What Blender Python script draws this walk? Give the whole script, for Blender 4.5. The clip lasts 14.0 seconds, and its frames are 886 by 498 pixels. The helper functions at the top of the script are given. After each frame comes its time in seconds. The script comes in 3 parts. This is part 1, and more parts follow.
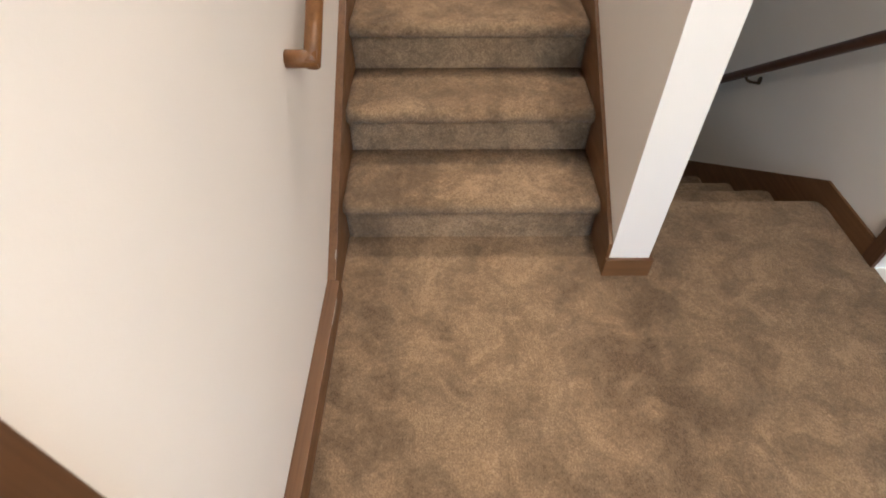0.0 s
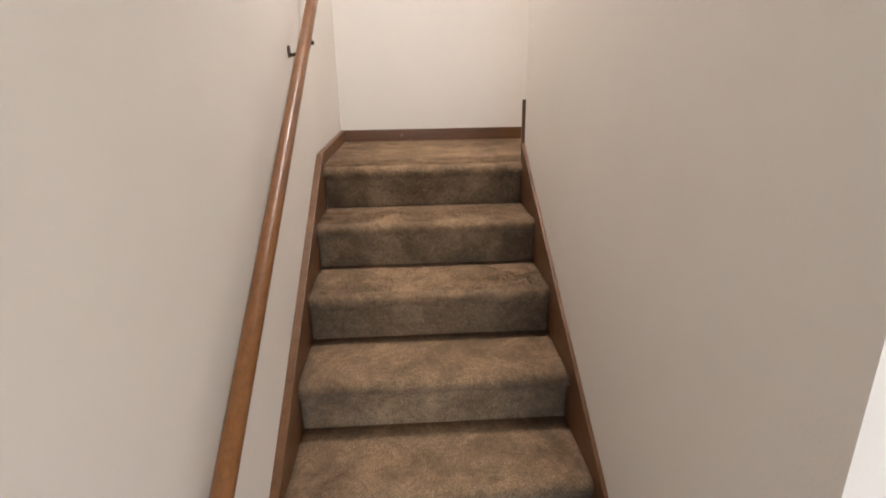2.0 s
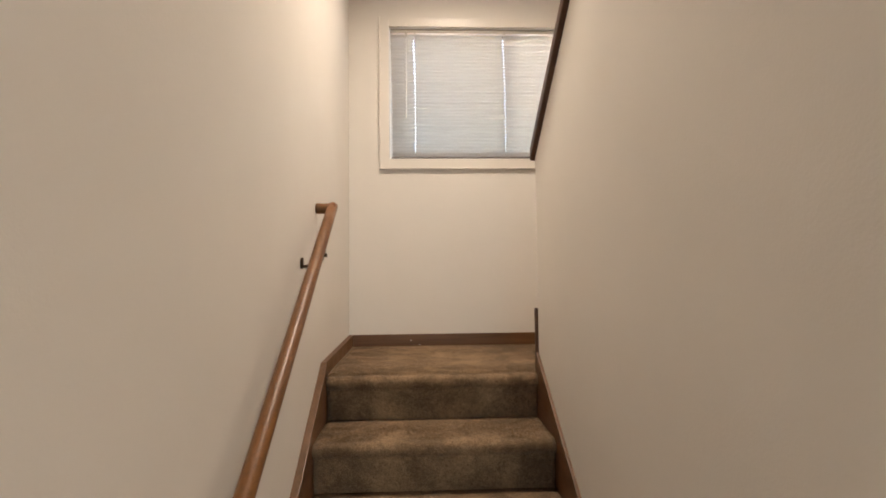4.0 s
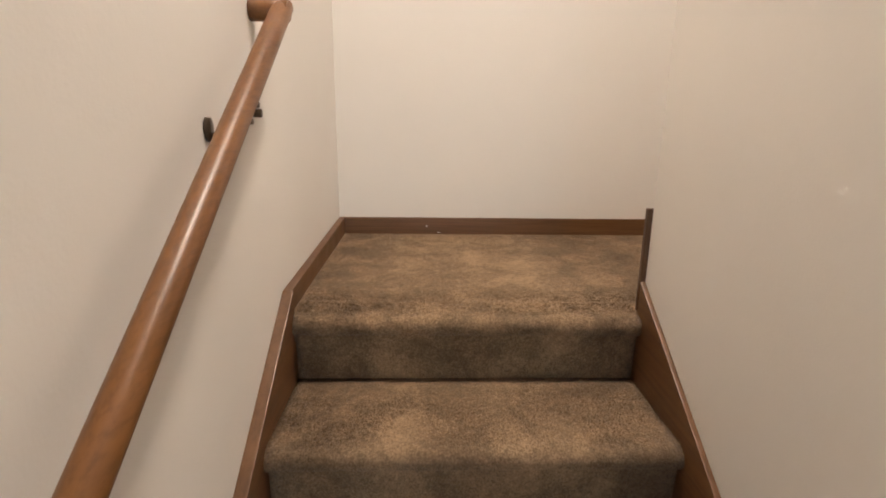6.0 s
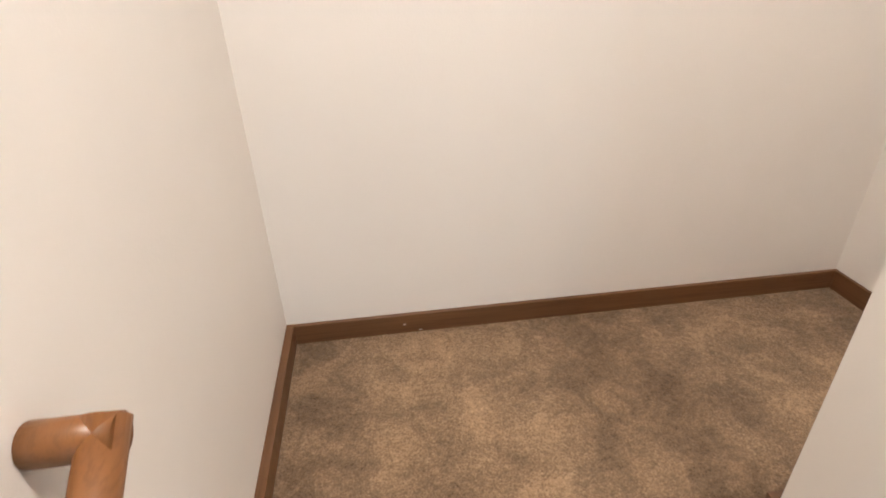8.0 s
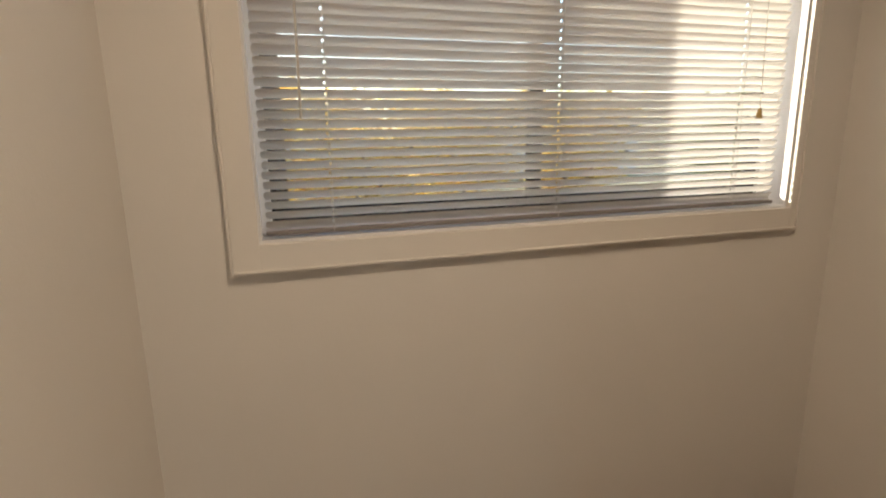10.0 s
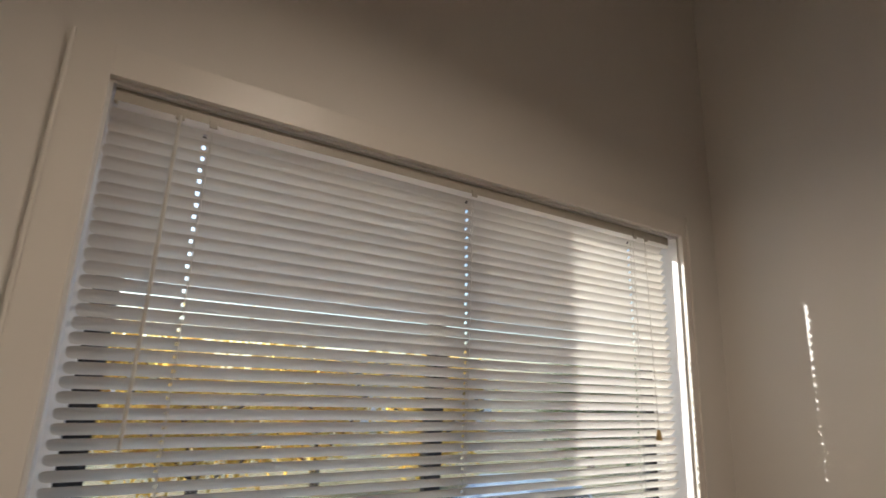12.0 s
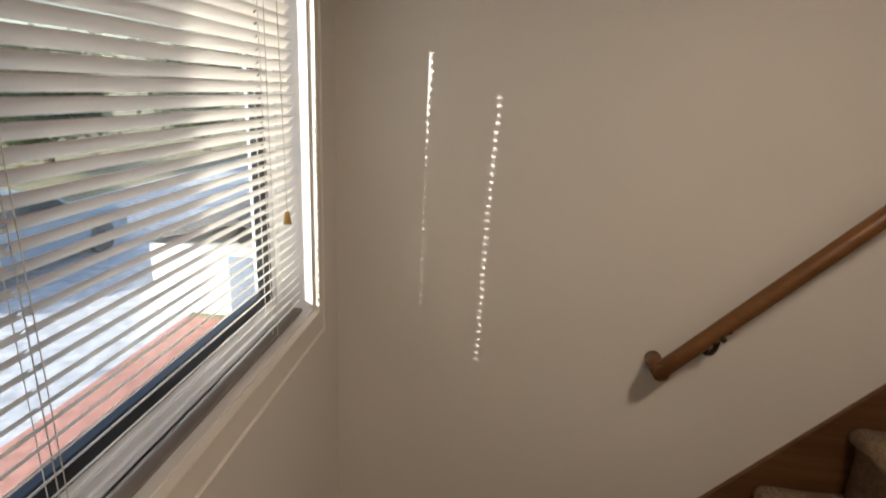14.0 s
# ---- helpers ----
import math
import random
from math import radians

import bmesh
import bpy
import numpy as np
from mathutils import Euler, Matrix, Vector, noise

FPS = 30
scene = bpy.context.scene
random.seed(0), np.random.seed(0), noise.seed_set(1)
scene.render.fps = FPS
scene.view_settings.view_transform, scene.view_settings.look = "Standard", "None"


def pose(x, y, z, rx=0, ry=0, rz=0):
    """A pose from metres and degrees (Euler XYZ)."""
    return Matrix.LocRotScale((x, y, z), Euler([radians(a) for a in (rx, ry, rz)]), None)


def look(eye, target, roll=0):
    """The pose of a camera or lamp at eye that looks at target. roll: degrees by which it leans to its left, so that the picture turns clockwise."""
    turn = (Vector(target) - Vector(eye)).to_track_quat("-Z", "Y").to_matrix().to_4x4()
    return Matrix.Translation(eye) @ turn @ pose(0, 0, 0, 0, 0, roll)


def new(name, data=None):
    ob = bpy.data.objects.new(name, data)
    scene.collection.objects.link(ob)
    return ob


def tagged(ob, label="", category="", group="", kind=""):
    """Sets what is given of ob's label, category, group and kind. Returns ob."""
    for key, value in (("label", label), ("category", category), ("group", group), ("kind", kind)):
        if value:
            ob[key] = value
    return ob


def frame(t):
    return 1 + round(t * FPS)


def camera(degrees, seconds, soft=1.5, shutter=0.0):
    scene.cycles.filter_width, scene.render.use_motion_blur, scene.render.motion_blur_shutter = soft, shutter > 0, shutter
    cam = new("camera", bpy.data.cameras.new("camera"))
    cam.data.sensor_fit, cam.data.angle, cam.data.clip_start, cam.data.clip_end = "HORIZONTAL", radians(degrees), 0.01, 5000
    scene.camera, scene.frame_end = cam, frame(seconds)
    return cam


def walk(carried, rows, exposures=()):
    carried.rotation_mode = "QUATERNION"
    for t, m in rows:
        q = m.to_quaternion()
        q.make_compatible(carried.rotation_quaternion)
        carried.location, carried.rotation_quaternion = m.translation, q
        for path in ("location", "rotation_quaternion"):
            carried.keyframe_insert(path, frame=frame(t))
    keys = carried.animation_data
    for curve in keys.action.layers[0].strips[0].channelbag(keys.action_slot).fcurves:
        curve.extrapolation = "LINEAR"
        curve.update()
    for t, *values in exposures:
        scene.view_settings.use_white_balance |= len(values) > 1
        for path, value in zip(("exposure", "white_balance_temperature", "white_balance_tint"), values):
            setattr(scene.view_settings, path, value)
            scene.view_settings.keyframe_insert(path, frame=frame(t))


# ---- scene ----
cam = camera(80.0, 14.0, 1.7, 0.15)
PATH = [
    (0, (0.377, -1.422, 1.424), (0.365, -0.04, -0.022), -0.5),
    (0.5, (0.389, -1.125, 1.47), (0.369, 0.362, 0.133), -2.4),
    (1, (0.415, -0.825, 1.541), (0.396, 0.802, 0.379), -4.3),
    (1.5, (0.408, -0.699, 1.617), (0.456, 1.076, 0.698), -2.5),
    (2, (0.413, -0.685, 1.73), (0.52, 1.211, 1.104), -0.9),
    (2.4, (0.438, -0.693, 1.78), (0.526, 1.272, 1.415), -0.3),
    (2.5, (0.426, -0.684, 1.789), (0.518, 1.292, 1.494), -0.2),
    (4.8, (0.415, -0.365, 1.713), (0.486, 1.631, 1.831), -1.0),
    (5, (0.461, -0.23, 1.696), (0.512, 1.769, 1.673), -0.9),
    (5.2, (0.426, -0.062, 1.735), (0.488, 1.929, 1.556), -0.4),
    (5.5, (0.403, 0.168, 1.71), (0.434, 2.142, 1.391), 0.4),
    (6, (0.356, 0.449, 1.852), (0.418, 2.384, 1.352), 0.8),
    (6.5, (0.37, 0.733, 1.994), (0.472, 2.599, 1.28), 0.8),
    (7, (0.347, 0.963, 2.081), (0.421, 2.744, 1.173), -0.7),
    (7.2, (0.333, 1.037, 2.168), (0.399, 2.784, 1.197), -1.7),
    (9.3, (0.316, 1.472, 2.636), (0.797, 3.161, 1.678), 0.5),
    (9.5, (0.317, 1.476, 2.67), (0.815, 3.216, 1.82), 0.1),
    (9.8, (0.31, 1.496, 2.739), (0.839, 3.305, 2.072), 0.1),
    (10, (0.285, 1.505, 2.72), (0.85, 3.365, 2.3), -0.9),
    (10.5, (0.228, 1.542, 2.706), (0.907, 3.422, 2.759), -1.9),
    (11, (0.265, 1.493, 2.806), (0.874, 3.367, 3.149), -1.6),
    (11.5, (0.259, 1.574, 2.824), (0.96, 3.374, 3.342), 0.3),
    (12, (0.3, 1.75, 2.878), (1.311, 3.405, 3.368), 2.4),
    (12.5, (0.384, 1.925, 2.921), (1.813, 3.288, 3.234), 3.2),
    (13, (0.504, 2.088, 3.078), (2.248, 3.061, 3.19), 3.1),
    (13.5, (0.539, 2.146, 3.155), (2.43, 2.724, 2.853), 2.5),
    (14, (0.533, 2.272, 3.044), (2.438, 2.45, 2.463), 3.0),
]
EXPOSURES = ((0.0, 3.8, 5650, 10), (1.0, 3.8, 5550, 10), (2.0, 3.5, 5450, 10), (2.7, 3.15, 5550, 10), (4.8, 2.95, 6350, 10), (5.5, 3.25, 6250, 10), (6.0, 3.35, 5850, 10), (6.5, 3.45, 5550, 10), (7.2, 3.55, 5450, 10), (9.3, 2.8, 6200, 10), (9.6, 2.45, 6500, 10), (10.0, 1.9, 6700, 10), (10.5, 1.65, 6500, 10), (11.5, 1.5, 6150, 10), (13.0, 1.45, 5950, 10), (14.0, 1.58, 6250, 10))
walk(cam, [(t, look(eye, target, roll)) for t, eye, target, roll in PATH], EXPOSURES)



# ---- world, sun, lamps ----
BACK = -5.2   # rear wall of the lower landing
SUN_DIR = Vector((0.354, -0.408, -0.216)).normalized()
world = bpy.data.worlds.new("world")
scene.world = world
world.use_nodes = True
wn = world.node_tree
sky = wn.nodes.new("ShaderNodeTexSky")
sky.sky_type = "NISHITA"
sky.sun_disc = False
sky.dust_density = 2.0
sky.sun_elevation = radians(21.8)
sky.sun_rotation = math.atan2(-SUN_DIR.x, -SUN_DIR.y)
wn.links.new(sky.outputs["Color"], wn.nodes["Background"].inputs["Color"])
wn.nodes["Background"].inputs["Strength"].default_value = 0.15


def lamp(name, kind, m, energy, color, **values):
    data = bpy.data.lights.new(name, kind)
    data.energy, data.color = energy, color
    if "size" in values:
        data.shape, data.size = "DISK", values["size"]
    if "spread" in values:
        data.spread = values["spread"]
    if "angle" in values:
        data.angle = values["angle"]
    ob = new(name, data)
    ob.matrix_world = m
    return ob


sun = lamp("sun", "SUN", look((0, 0, 0), tuple(SUN_DIR)), 3.0, (1.0, 0.93, 0.82), angle=radians(0.53))
WARM = (1.0, 0.79, 0.59)
# unseen warm lamp, added to brighten the lower landing
lamp("fill_lower", "AREA", look((1.30, -1.65, 2.30), (1.30, -1.65, 0)), 2.5, WARM, size=0.28)
lamp("lamp_pendant", "AREA", look((0.70, 1.52, 3.915), (0.70, 1.52, 0)), 4.2, WARM, size=0.28, spread=radians(152))
# cool fill light, added in the opening of the unseen rear wall
lamp("fill_rear", "AREA", look((0.95, BACK + 0.015, 1.40), (0.95, 0.0, 1.30)), 3.2, (0.84, 0.95, 1.0), size=1.3)


# ---- materials ----
def material(name):
    m = bpy.data.materials.new(name)
    m.use_nodes = True
    return m, m.node_tree, m.node_tree.nodes["Principled BSDF"]


def node(t, kind, **values):
    n = t.nodes.new(kind)
    for key, value in values.items():
        n.inputs[key].default_value = value
    return n


def ramp(t, factor, stops):
    r = t.nodes.new("ShaderNodeValToRGB")
    while len(r.color_ramp.elements) < len(stops):
        r.color_ramp.elements.new(0.5)
    for e, (p, c) in zip(r.color_ramp.elements, stops):
        e.position, e.color = p, (*c, 1)
    t.links.new(factor, r.inputs["Fac"])
    return r.outputs["Color"]


def coords(t, scale=(1, 1, 1)):
    g = t.nodes.new("ShaderNodeNewGeometry")
    m = t.nodes.new("ShaderNodeMapping")
    m.inputs["Scale"].default_value = scale
    t.links.new(g.outputs["Position"], m.inputs["Vector"])
    return m.outputs["Vector"]


def noise_tex(t, vec, scale, detail=4, rough=0.55):
    n = node(t, "ShaderNodeTexNoise", Scale=scale, Detail=detail, Roughness=rough)
    t.links.new(vec, n.inputs["Vector"])
    return n.outputs["Fac"]


def mix(t, fac, a, b, kind="MIX"):
    n = t.nodes.new("ShaderNodeMix")
    n.data_type, n.blend_type = "RGBA", kind
    for value, key in ((fac, 0), (a, 6), (b, 7)):
        if isinstance(value, (int, float)):
            n.inputs[key].default_value = value
        elif isinstance(value, tuple):
            n.inputs[key].default_value = (*value, 1)
        else:
            t.links.new(value, n.inputs[key])
    return n.outputs[2]


def bump(t, bsdf, height, strength, distance):
    b = node(t, "ShaderNodeBump", Strength=strength, Distance=distance)
    t.links.new(height, b.inputs["Height"])
    t.links.new(b.outputs["Normal"], bsdf.inputs["Normal"])


def paint(name, color, rough=0.55, relief=0.25):
    m, t, b = material(name)
    v = coords(t)
    big = noise_tex(t, v, 1.3, 3)
    fine = noise_tex(t, v, 180, 2)
    orange = noise_tex(t, v, 55, 3)
    lo = tuple(c * 0.955 for c in color)
    t.links.new(mix(t, 0.08, ramp(t, big, ((0.35, lo), (0.65, color))), ramp(t, noise_tex(t, v, 9, 5), ((0.4, lo), (0.7, color)))), b.inputs["Base Color"])
    b.inputs["Roughness"].default_value = rough
    h = t.nodes.new("ShaderNodeMath")
    h.operation = "ADD"
    t.links.new(fine, h.inputs[0])
    t.links.new(orange, h.inputs[1])
    bump(t, b, h.outputs[0], relief, 0.0012)
    return m


def wood(name, dark, light, grain_axis, rough=0.38):
    m, t, b = material(name)
    stretch = [38, 38, 38]
    stretch[grain_axis] = 1.2
    v = coords(t, tuple(stretch))
    n1 = noise_tex(t, v, 1.0, 6, 0.65)
    n2 = noise_tex(t, v, 4.0, 3, 0.6)
    base = ramp(t, n1, ((0.3, dark), (0.5, tuple((a + c) / 2 for a, c in zip(dark, light))), (0.72, light)))
    pores = ramp(t, n2, ((0.38, tuple(c * 0.55 for c in dark)), (0.5, light)))
    worn = ramp(t, noise_tex(t, coords(t), 3.0, 4), ((0.35, (0.85, 0.85, 0.85)), (0.7, (1.06, 1.04, 1.0))))
    t.links.new(mix(t, 1.0, mix(t, 0.14, base, pores), worn, "MULTIPLY"), b.inputs["Base Color"])
    r = node(t, "ShaderNodeMapRange", **{"To Min": rough - 0.08, "To Max": rough + 0.14})
    t.links.new(noise_tex(t, coords(t), 14, 4), r.inputs["Value"])
    t.links.new(r.outputs["Result"], b.inputs["Roughness"])
    bump(t, b, n2, 0.12, 0.0008)
    return m


def carpet_material(name):
    m, t, b = material(name)
    v = coords(t)
    tuft = noise_tex(t, v, 210, 5, 0.75)
    clump = noise_tex(t, v, 62, 4, 0.7)
    swirl = node(t, "ShaderNodeTexNoise", Scale=4.6, Detail=7.0, Roughness=0.66, Distortion=0.35)
    t.links.new(v, swirl.inputs["Vector"])
    wear = noise_tex(t, v, 1.7, 5, 0.6)
    patch = node(t, "ShaderNodeTexNoise", Scale=8.0, Detail=6.0, Roughness=0.6, Distortion=0.8)
    t.links.new(v, patch.inputs["Vector"])
    base = ramp(t, tuft, ((0.30, (0.112, 0.074, 0.042)), (0.5, (0.250, 0.172, 0.103)), (0.70, (0.405, 0.291, 0.184))))
    tufted = ramp(t, clump, ((0.34, (0.80, 0.80, 0.80)), (0.64, (1.15, 1.15, 1.15))))
    lay = ramp(t, swirl.outputs["Fac"], ((0.40, (0.86, 0.85, 0.85)), (0.475, (0.97, 0.97, 0.97)), (0.53, (1.03, 1.03, 1.03)), (0.60, (1.22, 1.21, 1.20))))
    brushed = ramp(t, patch.outputs["Fac"], ((0.41, (0.84, 0.84, 0.84)), (0.5, (1.0, 1.0, 1.0)), (0.585, (1.20, 1.20, 1.19))))
    soil = ramp(t, wear, ((0.34, (0.92, 0.90, 0.88)), (0.62, (1.06, 1.06, 1.06))))
    # overhead light and pile lay put into the colour, lighter along each flight's middle
    sep = t.nodes.new("ShaderNodeSeparateXYZ")
    t.links.new(v, sep.inputs[0])
    line = node(t, "ShaderNodeMapRange", **{"From Min": -0.025, "From Max": 0.985, "To Min": -math.pi, "To Max": math.pi})
    line.clamp = False
    t.links.new(sep.outputs["X"], line.inputs["Value"])
    wave = t.nodes.new("ShaderNodeMath")
    wave.operation = "COSINE"
    t.links.new(line.outputs["Result"], wave.inputs[0])
    uneven = node(t, "ShaderNodeMath")
    uneven.operation = "MULTIPLY_ADD"
    t.links.new(noise_tex(t, v, 6.0, 4), uneven.inputs[0])
    uneven.inputs[1].default_value = 1.6
    t.links.new(wave.outputs[0], uneven.inputs[2])
    lit_middle = ramp(t, uneven.outputs[0], ((0.05, (0.86, 0.85, 0.84)), (0.75, (1.0, 1.0, 1.0)), (1.0, (1.10, 1.10, 1.09))))
    c = mix(t, 1.0, mix(t, 1.0, base, tufted, "MULTIPLY"), lay, "MULTIPLY")
    c = mix(t, 1.0, mix(t, 1.0, c, brushed, "MULTIPLY"), lit_middle, "MULTIPLY")
    t.links.new(mix(t, 1.0, c, soil, "MULTIPLY"), b.inputs["Base Color"])
    b.inputs["Roughness"].default_value = 1.0
    b.inputs["Specular IOR Level"].default_value = 0.05
    b.inputs["Sheen Weight"].default_value = 0.1
    b.inputs["Sheen Roughness"].default_value = 0.5
    h = t.nodes.new("ShaderNodeMath")
    h.operation = "ADD"
    t.links.new(tuft, h.inputs[0])
    t.links.new(clump, h.inputs[1])
    bump(t, b, h.outputs[0], 0.85, 0.007)
    return m


def plain(name, color, rough=0.5, metal=0.0, vary=0.12, scale=20):
    m, t, b = material(name)
    n = noise_tex(t, coords(t), scale, 5)
    t.links.new(ramp(t, n, ((0.3, tuple(c * (1 - vary) for c in color)), (0.7, tuple(min(1, c * (1 + vary)) for c in color)))), b.inputs["Base Color"])
    b.inputs["Roughness"].default_value = rough
    b.inputs["Metallic"].default_value = metal
    return m


WALL = paint("wall_paint", (0.80, 0.77, 0.725))
CEIL = paint("ceiling_paint", (0.84, 0.82, 0.78), 0.8, 0.5)
TRIM_WHITE = paint("trim_paint", (0.80, 0.765, 0.71), 0.35, 0.06)
OAK = wood("oak_skirting", (0.095, 0.042, 0.015), (0.175, 0.086, 0.035), 1)
OAK_X = wood("oak_skirting_across", (0.095, 0.042, 0.015), (0.175, 0.086, 0.035), 0)
OAK_Z = wood("oak_casing", (0.06, 0.026, 0.011), (0.11, 0.052, 0.022), 2)
RAIL = wood("handrail_wood", (0.140, 0.056, 0.014), (0.225, 0.097, 0.028), 1, 0.36)
MARK = plain("pale_scuff", (0.55, 0.48, 0.40), 0.8)
RAIL_DARK = wood("dark_handrail_wood", (0.045, 0.017, 0.009), (0.085, 0.034, 0.017), 1, 0.34)
CARPET = carpet_material("carpet_pile")
BRONZE = plain("bronze_metal", (0.085, 0.058, 0.036), 0.38, 0.7)
FRAME_DARK = plain("dark_aluminium", (0.022, 0.024, 0.028), 0.4, 0.3)
VINYL = plain("white_sill", (0.78, 0.78, 0.78), 0.35, 0.0, 0.04)
# white enamel darkened to beige-grey: shade of the backlit front is in the colour
HEAD = plain("blind_headrail_shaded", (0.46, 0.43, 0.37), 0.4, 0.0, 0.03)
BOTTOM = plain("blind_bottom_rail_enamel", (0.22, 0.20, 0.19), 0.5, 0.0, 0.1)
CORD = plain("cord_cotton", (0.62, 0.60, 0.55), 0.8)
TASSEL = plain("tassel_amber", (0.52, 0.33, 0.10), 0.4)
LAMP_METAL = plain("lamp_rim", (0.75, 0.73, 0.70), 0.35, 0.6)


def slat_material(name, through_color, share):
    m, t, b = material(name)
    b.inputs["Base Color"].default_value = (0.78, 0.77, 0.73, 1)
    b.inputs["Roughness"].default_value = 0.42
    tr = node(t, "ShaderNodeBsdfTranslucent", Color=through_color)
    mx = node(t, "ShaderNodeMixShader", Fac=share)
    t.links.new(b.outputs[0], mx.inputs[1])
    t.links.new(tr.outputs[0], mx.inputs[2])
    t.links.new(mx.outputs[0], t.nodes["Material Output"].inputs["Surface"])
    dust = noise_tex(t, coords(t, (2, 30, 30)), 3.0, 5)
    t.links.new(ramp(t, dust, ((0.3, (0.72, 0.70, 0.66)), (0.65, (0.80, 0.79, 0.75)))), b.inputs["Base Color"])
    return m


# added strip that imitates skylight on the headrail's underside
STRIP = slat_material("blind_lit_underside", (0.98, 0.97, 0.95, 1), 0.9)
SLAT = slat_material("blind_slat_enamel", (0.95, 0.90, 0.82, 1), 0.07)


def glass_material():
    m, t, b = material("window_glass")
    tr = node(t, "ShaderNodeBsdfTransparent", Color=(0.93, 0.95, 0.95, 1))
    gl = node(t, "ShaderNodeBsdfGlossy", Roughness=0.02)
    mx = node(t, "ShaderNodeMixShader", Fac=0.04)
    t.links.new(tr.outputs[0], mx.inputs[1])
    t.links.new(gl.outputs[0], mx.inputs[2])
    t.links.new(mx.outputs[0], t.nodes["Material Output"].inputs["Surface"])
    return m


GLASS = glass_material()


def glow_material():
    m, t, b = material("lamp_glass")
    b.inputs["Base Color"].default_value = (0.9, 0.88, 0.82, 1)
    b.inputs["Emission Color"].default_value = (1.0, 0.82, 0.62, 1)
    b.inputs["Emission Strength"].default_value = 3.0
    return m


GLOW = glow_material()


# ---- building helpers ----
def add_box(bm, x0, x1, y0, y1, z0, z1, bevel=0.0):
    made = bmesh.ops.create_cube(bm, size=1.0)["verts"]
    bmesh.ops.scale(bm, vec=(x1 - x0, y1 - y0, z1 - z0), verts=made)
    bmesh.ops.translate(bm, vec=((x0 + x1) / 2, (y0 + y1) / 2, (z0 + z1) / 2), verts=made)
    if bevel:
        edges = list({e for v in made for e in v.link_edges})
        bmesh.ops.bevel(bm, geom=edges, offset=bevel, segments=2, affect="EDGES", profile=0.6)
    return bm


def box(x0, x1, y0, y1, z0, z1, bevel=0.0):
    return add_box(bmesh.new(), x0, x1, y0, y1, z0, z1, bevel)


def prism_x(outline, x0, x1, bevel=0.0):
    """A (y, z) outline stretched from x0 to x1."""
    bm = bmesh.new()
    a = [bm.verts.new((x0, y, z)) for y, z in outline]
    b = [bm.verts.new((x1, y, z)) for y, z in outline]
    bm.faces.new(a)
    bm.faces.new(b[::-1])
    for i in range(len(a)):
        j = (i + 1) % len(a)
        bm.faces.new((a[i], b[i], b[j], a[j]))
    bmesh.ops.recalc_face_normals(bm, faces=bm.faces[:])
    if bevel:
        bmesh.ops.bevel(bm, geom=bm.edges[:], offset=bevel, segments=2, affect="EDGES", profile=0.6)
    return bm


def tube(points, radius, sides=14, caps=True, flat=1.0):
    """A round bar along a line of points."""
    bm = bmesh.new()
    rings, pts = [], [Vector(p) for p in points]
    up = None
    for i, p in enumerate(pts):
        d = (pts[min(i + 1, len(pts) - 1)] - pts[max(i - 1, 0)]).normalized()
        if up is None:
            up = Vector((0, 0, 1)) if abs(d.z) < 0.9 else Vector((1, 0, 0))
        side = d.cross(up).normalized()
        up = side.cross(d).normalized()
        rings.append([bm.verts.new(p + radius * (side * math.cos(a) + up * math.sin(a) * flat)) for a in (2 * math.pi * k / sides for k in range(sides))])
    for a, b in zip(rings, rings[1:]):
        for k in range(sides):
            bm.faces.new((a[k], a[(k + 1) % sides], b[(k + 1) % sides], b[k]))
    if caps:
        bm.faces.new(rings[0][::-1])
        bm.faces.new(rings[-1])
    bmesh.ops.recalc_face_normals(bm, faces=bm.faces[:])
    return bm


def mesh_object(name, bm, mat, smooth=False):
    me = bpy.data.meshes.new(name)
    bm.to_mesh(me)
    bm.free()
    me.materials.append(mat)
    if smooth:
        for p in me.polygons:
            p.use_smooth = True
    return new(name, me)


def part(name, bm, mat, parent, label="", smooth=False):
    ob = mesh_object(name, bm, mat, smooth)
    ob.parent = parent
    if label:
        ob["label"] = label
    return ob


def structure(name, bm, mat, label, category, smooth=False):
    return tagged(mesh_object(name, bm, mat, smooth), label, category, kind="structure")


def thing(name, label, category, group="", kind="", at=(0, 0, 0)):
    ob = new(name)
    ob.location = at
    ob.empty_display_size = 0.1
    return tagged(ob, label, category, group, kind)


# ---- plan: x across, y along the stairs, z up; the floor at the foot of the stairs is z = 0 ----
RISE, GO = 0.191, 0.293
W, W_B, W2 = 0.940, 1.077, 1.912   # faces of the dividing wall, right wall
D = 2.70                          # window wall
Z_L = 7 * RISE                    # landing
Y_L = 6 * GO                      # front riser of the landing
Y_E, Y_F = 1.775, -0.182           # ends of the dividing wall
LOW, TOP = -1.45, 5.05
UP_GO, UP_RISE = 0.206, 0.22     # upper flight
Y_U = 1.84                        # its first riser
WX0, WX1, WZ0, WZ1 = 0.230, 1.717, 2.494, 3.338  # window opening
CASE, CASE_R = 0.056, 0.022


